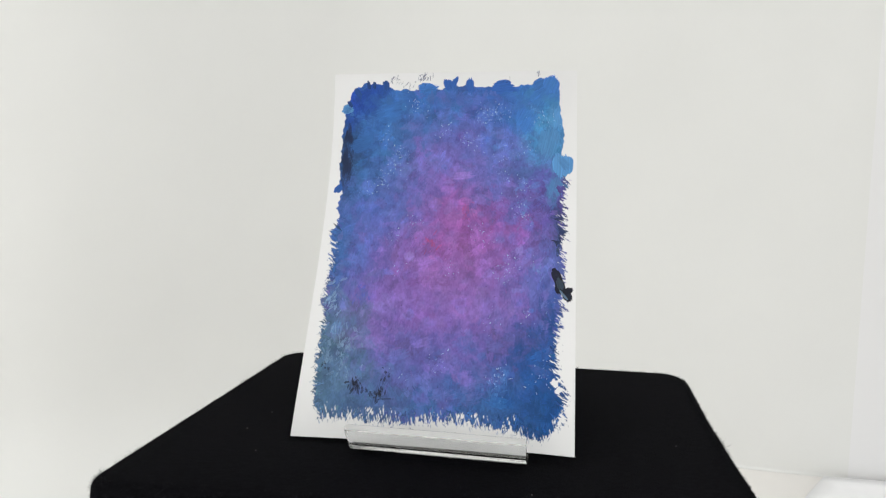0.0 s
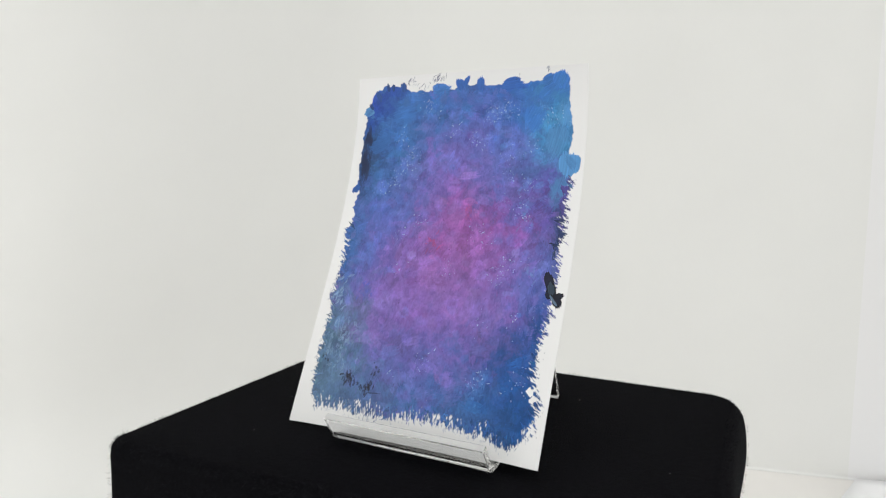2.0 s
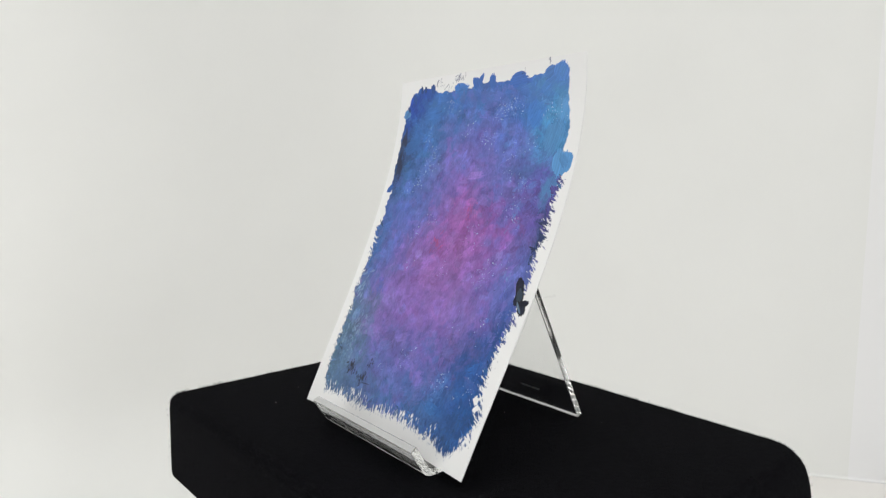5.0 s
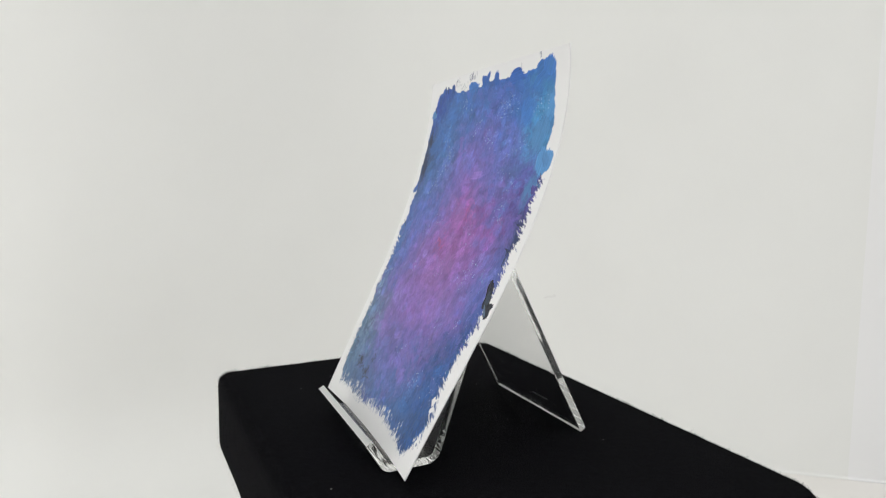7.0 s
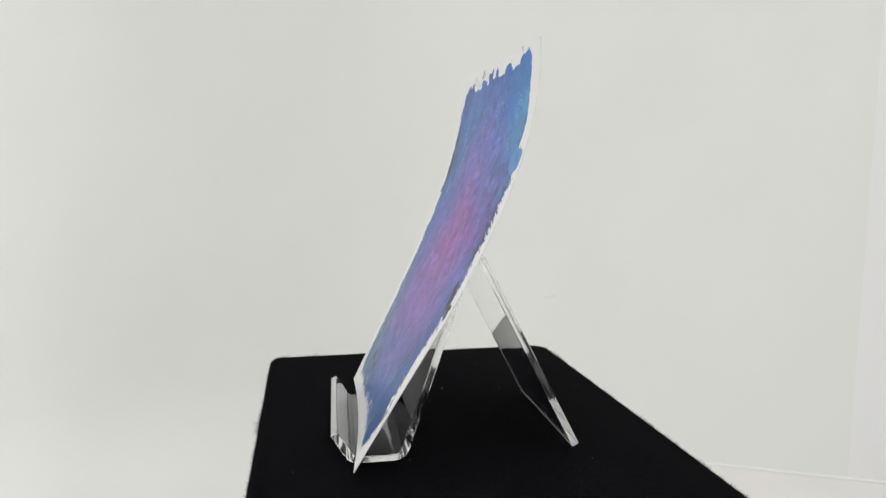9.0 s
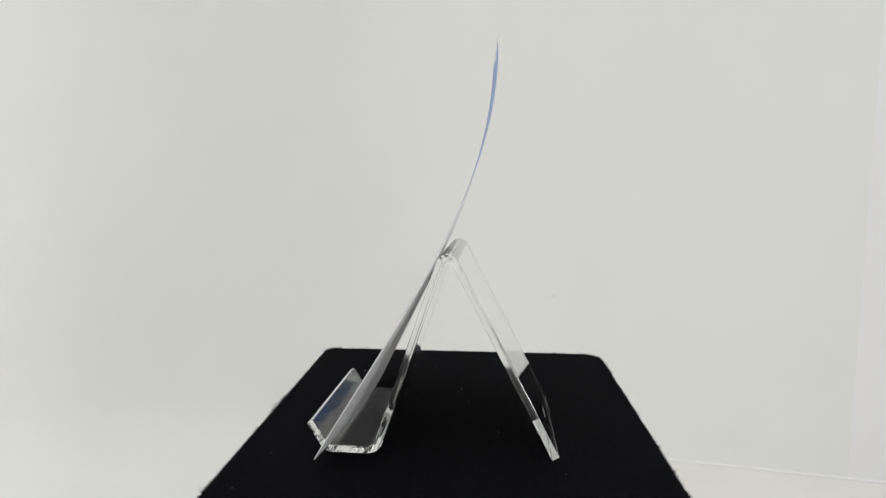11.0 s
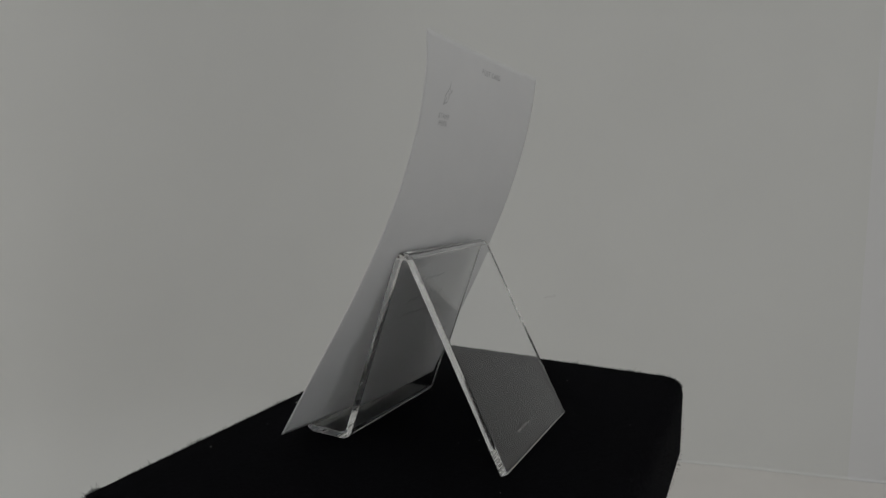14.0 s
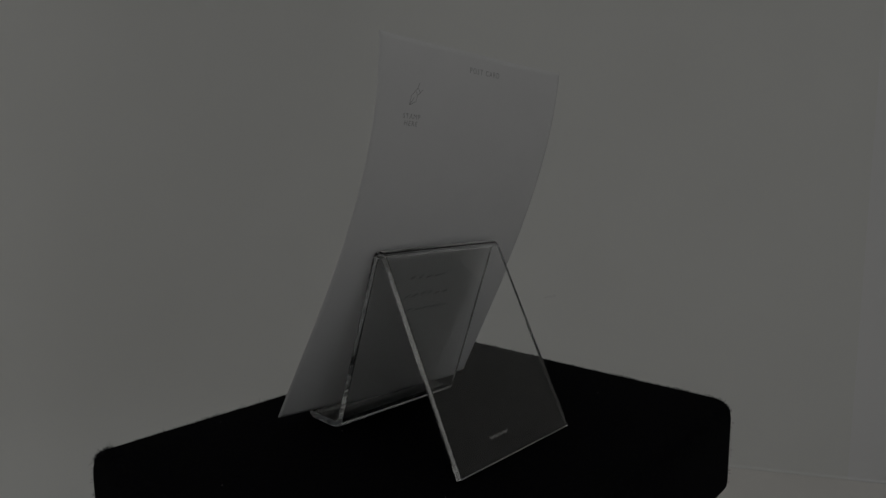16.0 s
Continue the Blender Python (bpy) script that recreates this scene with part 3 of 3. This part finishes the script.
        dab(margin(v, RIGHT_EDGE) + rng.uniform(-0.016, 0.010), v, rng.uniform(2.5, 6.5), rng.uniform(0.6, 2.0), rng.normal(-0.95, 0.4), tint_at(0.93, v) * rng.uniform(0.6, 1.05), 0.97, rng.uniform(0.35, 0.7), 0.7, 0.7, True)
    for k in range(420):
        u = rng.uniform(0.09, 0.955)
        dab(u, margin(u, FOOT_EDGE) + rng.uniform(-0.014, 0.012), rng.uniform(2, 5.5), rng.uniform(0.4, 1.7), math.pi / 2 + rng.normal(0.15, 0.42), tint_at(u, 0.09) * rng.uniform(0.75, 1.1), 0.97, rng.uniform(0.45, 0.8), 0.8, 0.7, True)
    # bristles that ran dry leave white streaks inside the rim
    fine_up = 0.6 * wobble((xm + 0.3 * ym) / 0.34, ym / 2.6, 31) + 0.4 * wobble((xm - 0.35 * ym) / 0.4, ym / 2.2, 32)
    fine_side = 0.5 * wobble((xm - ym) / 3.0, (xm + ym) / 0.5, 33) + 0.5 * wobble((xm - 0.4 * ym) / 3.0, (ym + 0.4 * xm) / 0.42, 34)
    patchy = 0.6 + 0.8 * wobble(xm / 6, ym / 6, 35)
    thin_f = np.clip(1 - (foot + 4.0) / (7.5 * patchy), 0, 1)
    thin_s = np.maximum(dry_side * np.clip(1 - (side_l + 1.5) / (3.6 * patchy), 0, 1), dry_right * np.clip(1 - (side_r + 1.5) / (4.2 * patchy), 0, 1))
    cover = cover * np.where(thin_f > 0, np.clip((1.0 - 0.55 * thin_f - fine_up) * 8, 0, 1), 1) * np.where(thin_s > 0, np.clip((1.0 - 0.55 * thin_s - fine_side) * 8, 0, 1), 1)
    # dark marks on the lower right side, with a twisted blob at the rim
    for u, v, l, w, a in ((0.935, 0.415, 11, 3.6, 1.9), (0.942, 0.398, 7, 4.2, 1.7), (0.968, 0.376, 5.6, 3.8, 1.9), (0.972, 0.388, 3.6, 2.6, 0.5)):
        dab(u, v, l, w, a, night, 0.97, 0, 0.3, 1.4, True)
    dab(0.940, 0.405, 5.5, 2.6, 1.75, grey * 0.22, 0.75, 0, 0.3, 1.2)
    dab(0.955, 0.376, 5.5, 1.0, 2.3, grey * 0.7, 0.75, 0, 0.3, 1.2)
    for k in range(26):
        dab(0.952 + rng.normal(0, 0.011), rng.uniform(0.50, 0.62), rng.uniform(3, 7), rng.uniform(0.5, 1.6), 1.9 + rng.normal(0, 0.3), night * rng.uniform(1.2, 2.6) + deep * 0.25, 0.55, 0.45, 0.7)
    for k in range(12):
        dab(0.87 + rng.normal(0, 0.03), rng.normal(0.63, 0.02), rng.uniform(3, 7), rng.uniform(0.8, 2.4), rng.normal(1.2, 0.5), np.array(srgb(78, 58, 120)), 0.4, 0.4, 0.6)
    for k in range(34):
        dab(0.90 + rng.normal(0, 0.02), rng.uniform(0.12, 0.36), rng.uniform(3, 8), rng.uniform(0.6, 2.0), math.pi / 2 + rng.normal(0, 0.3), deep * rng.uniform(0.5, 0.95), 0.45, 0.4, 0.6)
    # dark scuffs and grey bristle marks near the lower left corner
    for u, v in ((0.215, 0.130), (0.305, 0.112), (0.33, 0.15)):
        dab(u, v, 8, 5, 1.4, night * 3 + mixed(u, v) * 0.25, 0.38, 0.3, 0.7)
    for u, v, n in ((0.215, 0.128, 22), (0.305, 0.110, 18), (0.26, 0.118, 8), (0.335, 0.155, 6), (0.09, 0.175, 5)):
        for k in range(n):
            dab(rng.normal(u, 0.014), rng.normal(v, 0.008), rng.uniform(1.2, 3.6), rng.uniform(0.5, 1.3), math.pi / 2 + rng.normal(0, 0.5), night * rng.uniform(0.8, 1.8), 0.7, 0.4, 0.8)
    dab(0.33, 0.099, 9, 0.5, 0.08, night * 2, 0.6, 0.2, 0.4)
    for k in range(80):
        dab(rng.normal(0.13, 0.04), rng.normal(0.215, 0.035), rng.uniform(2, 5), rng.uniform(0.5, 1.5), math.pi / 2 + rng.normal(0, 0.4), grey * rng.uniform(0.75, 1.35), 0.36, 0.5, 0.7)
    for k in range(26):
        dab(rng.normal(0.085, 0.02), rng.normal(0.34, 0.03), rng.uniform(2, 5), rng.uniform(0.5, 1.5), rng.normal(0.9, 0.5), grey * rng.uniform(0.9, 1.6), 0.4, 0.5, 0.7)
    # clearer blue rubs and rosy spots
    for u, v, n, c in ((0.73, 0.150, 26, (86, 140, 210)), (0.80, 0.60, 16, (100, 150, 214)), (0.80, 0.68, 12, (104, 140, 214)), (0.66, 0.885, 22, (96, 138, 214)), (0.26, 0.745, 22, (104, 122, 206)),
                       (0.19, 0.385, 9, (58, 92, 196)), (0.44, 0.515, 12, (190, 66, 112)), (0.58, 0.60, 10, (186, 84, 140)), (0.36, 0.90, 12, (96, 142, 196)), (0.85, 0.455, 8, (116, 150, 200))):
        for k in range(n):
            dab(rng.normal(u, 0.022), rng.normal(v, 0.017), rng.uniform(1.5, 5), rng.uniform(0.5, 1.8), math.pi / 2 + rng.normal(0, 0.5), np.array(srgb(*c)) * rng.uniform(0.7, 1.05), 0.3, 0.45, 0.7)
    # highlights put into the colour: tiny pale glints over soft lighter haze, in loose clusters
    spots = ((0.27, 0.745), (0.23, 0.70), (0.30, 0.77), (0.66, 0.885), (0.62, 0.87), (0.70, 0.89), (0.80, 0.68), (0.79, 0.61), (0.57, 0.81), (0.36, 0.905), (0.51, 0.195), (0.73, 0.155), (0.86, 0.86), (0.47, 0.83))
    for k in range(64):
        cu, cv = spots[k % len(spots)] if k < 34 else (rng.uniform(0.14, 0.9), rng.uniform(0.14, 0.9))
        for j in range(4):
            dab(cu + rng.normal(0, 0.016), cv + rng.normal(0, 0.012), rng.uniform(3, 6), rng.uniform(1.2, 3.5), math.pi / 2 + rng.normal(0, 0.6), np.minimum(0.6, mixed(cu, cv) * 1.5), 0.22, 0.4, 0.7)
        for j in range(int(rng.uniform(5, 15))):
            u, v = cu + rng.normal(0, 0.020), cv + rng.normal(0, 0.014)
            dab(u, v, 0.45 + 1.3 * rng.random() ** 2, rng.uniform(0.3, 0.55), math.pi / 2 + rng.normal(0, 0.9), pale * rng.uniform(0.7, 1.6), rng.uniform(0.3, 0.95), 0.2, 0.8, 1.8)
    for k in range(70):
        u, v = rng.normal(0.52, 0.22), rng.normal(0.55, 0.22)
        dab(u, v, rng.uniform(0.6, 1.8), rng.uniform(0.4, 0.8), rng.uniform(0, 3), mixed(u, v) * 0.5, 0.5, 0.45, 0.7)
    # stray bristle marks on the white margin
    for u, v, sp, n in ((0.384, 0.985, 0.016, 22), (0.270, 0.980, 0.016, 12), (0.33, 0.965, 0.014, 8), (0.73, 0.975, 0.010, 4), (0.845, 0.985, 0.008, 4)):
        for k in range(n):
            dab(u + rng.normal(0, sp), v + rng.normal(0, 0.006), rng.uniform(1.5, 3.6), rng.uniform(0.25, 0.5), rng.normal(1.1, 0.4), night * 3 + deep * 0.2, 0.7, 0.3, 0.8, 0.4, True)
    for k in range(90):
        u = rng.uniform(0.09, 0.95)
        dab(u, margin(u, FOOT_EDGE) - rng.uniform(0.008, 0.026), rng.uniform(0.8, 3), rng.uniform(0.2, 0.4), math.pi / 2 + rng.normal(0.3, 0.5), tint_at(u, 0.08), 0.6, 0.3, 0.8, 0.4, True)
    for k in range(50):
        v = rng.uniform(0.10, 0.55)
        dab(margin(v, LEFT_EDGE) - rng.uniform(0.004, 0.018), v, rng.uniform(0.8, 2.6), rng.uniform(0.2, 0.4), rng.normal(0.6, 0.5), tint_at(0.06, v) * 0.7, 0.6, 0.3, 0.8, 0.4, True)
    # gaps where the white shows through
    bare = np.zeros((ny, nx))
    for u, v, r in ((0.935, 0.155, 1.6), (0.945, 0.147, 1.4), (0.95, 0.165, 1.0), (0.945, 0.245, 1.6), (0.965, 0.69, 1.2)):
        bare = np.maximum(bare, 1.6 - np.hypot(xm - 100 * u, (ym - 147 * v) * 0.8) / r)
    cover = cover * np.where(bare > 0, np.clip(1 - (bare + 3.2 * (slant - 0.5) - 0.9) * 4, 0, 1), 1)
    soft = blurred(colour, max(1, int(0.25 * mm)))
    colour = np.clip(colour + 1.3 * (colour - soft), 0.004, 0.78)
    colour = 0.77 + (colour - 0.77) * cover[..., None]
    return np.clip(colour, 0.004, 0.80), cover, thick * cover


def grid_mesh(name, nx, ny, lift, mat, pigments=None):
    us, vs = np.meshgrid(np.linspace(0, 1, nx), np.linspace(0, 1, ny))
    x, y, z = card_point(us, vs)
    co = np.stack([x, y, z], -1)
    du, dv = np.gradient(co, axis=1), np.gradient(co, axis=0)
    nrm = np.cross(du, dv)
    nrm /= np.linalg.norm(nrm, axis=-1, keepdims=True)
    co = co + nrm * np.asarray(lift)[..., None]
    i = np.arange(nx * ny).reshape(ny, nx)
    quads = np.stack([i[:-1, :-1], i[:-1, 1:], i[1:, 1:], i[1:, :-1]], -1).reshape(-1, 4)
    me = bpy.data.meshes.new(name)
    me.vertices.add(nx * ny)
    me.vertices.foreach_set("co", co.reshape(-1))
    me.loops.add(quads.size)
    me.loops.foreach_set("vertex_index", quads.reshape(-1))
    me.polygons.add(len(quads))
    me.polygons.foreach_set("loop_start", np.arange(len(quads)) * 4)
    me.update(calc_edges=True)
    me.polygons.foreach_set("use_smooth", np.ones(len(quads), bool))
    if pigments is not None:
        attr = me.color_attributes.new("pigment", "FLOAT_COLOR", "POINT")
        attr.data.foreach_set("color", pigments.reshape(-1).astype(np.float32))
    me.materials.append(mat)
    return me


def writing(name, text, u, v, size, parent, tilt=0.0):
    """Printed letters on the back of the card, following its bow."""
    curve = bpy.data.curves.new(name, "FONT")
    curve.body, curve.size, curve.align_x, curve.align_y, curve.space_character = text, size, "CENTER", "CENTER", 1.25
    curve.resolution_u = 2
    tmp = bpy.data.objects.new(name, curve)
    scene.collection.objects.link(tmp)
    me = bpy.data.meshes.new_from_object(tmp.evaluated_get(bpy.context.evaluated_depsgraph_get()))
    scene.collection.objects.unlink(tmp)
    bpy.data.objects.remove(tmp)
    place_on_back(me, u, v, tilt)
    me.materials.append(M_INK)
    ob = new(name, me)
    ob.parent = parent
    return ob


def back_frame(u, v):
    p = Vector([float(c) for c in card_point(u, v)])
    a = Vector([float(c) for c in card_point(u + 0.01, v)]) - p
    b = Vector([float(c) for c in card_point(u, v + 0.01)]) - p
    return p, a.cross(b).normalized()


def place_on_back(me, u, v, tilt=0.0):
    c, s = math.cos(radians(tilt)), math.sin(radians(tilt))
    for q in me.vertices:
        x, y = q.co.x * c - q.co.y * s, q.co.x * s + q.co.y * c
        p, n = back_frame(u - x / 0.1, v + y / 0.148)
        q.co = p - n * (CARD_T / 2 + 0.00006 + q.co.z)


def ink_lines(name, strokes, u, v, width, mat, parent, label=""):
    """Thin drawn lines on the back of the card; strokes in millimetres."""
    bm = bmesh.new()
    for stroke in strokes:
        for (ax, ay), (bx, by) in zip(stroke, stroke[1:]):
            d = Vector((bx - ax, by - ay, 0))
            n = max(1, int(d.length / 1.5))
            w = Vector((-d.y, d.x, 0)).normalized() * width / 2
            for k in range(n):
                p = Vector((ax, ay, 0)) + d * k / n
                q = Vector((ax, ay, 0)) + d * (k + 1) / n
                bm.faces.new([bm.verts.new(c * 0.001) for c in (p - w, p + w, q + w, q - w)])
    ob = part(name, bm, mat, parent, label)
    place_on_back(ob.data, u, v)
    return ob


def painted_card():
    nx, ny = 660, 970
    colour, cover, thick = paint_canvas(nx, ny)
    pig = np.concatenate([colour, cover[..., None]], -1)
    smooth = thick.copy()
    smooth[1:-1, 1:-1] = (thick[1:-1, 1:-1] * 2 + thick[:-2, 1:-1] + thick[2:, 1:-1] + thick[1:-1, :-2] + thick[1:-1, 2:]) / 6
    card = new("painted_postcard", grid_mesh("painted_postcard", 60, 90, np.zeros((90, 60)), M_CARD))
    solid = card.modifiers.new("sheet", "SOLIDIFY")
    solid.thickness, solid.offset = CARD_T, 0.0
    tagged(card, "bowed white postcard painted blue, violet and pink, on the easel", "postcard painting")
    paint = new("paint_layer", grid_mesh("paint_layer", nx, ny, CARD_T / 2 + 0.00003 + 0.00015 * smooth, M_PAINT, pig))
    paint.parent = card
    tagged(paint, "brushed blue, violet and pink acrylic paint with ragged white margin")
    # printing on the back
    writing("title_print", "POST CARD", 0.484, 0.960, 0.0027, card)
    writing("stamp_print", "STAMP\nHERE", 0.838, 0.828, 0.0023, card)
    nib = [[(-3.0, -4.2), (-2.2, 0.6), (0.6, 3.4), (2.4, 1.2), (1.6, -2.2), (-3.0, -4.2)], [(-3.0, -4.2), (-0.2, -0.4)], [(0.6, 3.4), (2.2, 5.0), (4.2, 2.8), (2.4, 1.2)], [(2.2, 5.0), (3.2, 8.0)], [(4.2, 2.8), (6.0, 4.4)], [(-0.5, -0.4), (0.1, -0.1)]]
    ink_lines("nib_drawing", [[(0.62 * x, 0.62 * y) for x, y in line] for line in nib], 0.838, 0.878, 0.20, M_INK, card, "small line drawing of a pen nib")
    rng = random.Random(3)
    for row, (y, n) in enumerate(((0.420, 5), (0.362, 6), (0.312, 7))):
        bars = []
        for k in range(n):
            x = -14 + k * 4.2 + rng.uniform(-0.5, 0.5)
            bars.append([(x, rng.uniform(-1.0, 0)), (x + rng.uniform(1.8, 3.0), rng.uniform(0, 1.2))])
        ink_lines("written_line", bars, 0.5, y, 0.9, M_PEN, card, "faint handwritten line in pen")
    return card


block = felt_block()
platter = turntable()
stand = easel()
card = painted_card()


def motions():
    rows = [(float(t), pose(0, 0, 0, 0, 0, -12.76 - 7.642 * t)) for t in range(17)]
    for thing in (block, platter, stand, card):
        walk(thing, rows)
    # the sheet added for the white patch slides away along the wall
    slide = ((0, 0.0), (1, 0.018), (2, 0.034), (3, 0.050), (4, 0.072), (5, 0.098), (6, 0.118), (7, 0.126), (16, 0.126))
    walk(sheet, [(float(t), pose(0.463 + d, 0.472 - 0.2 * d, TABLE_Z)) for t, d in slide])


motions()
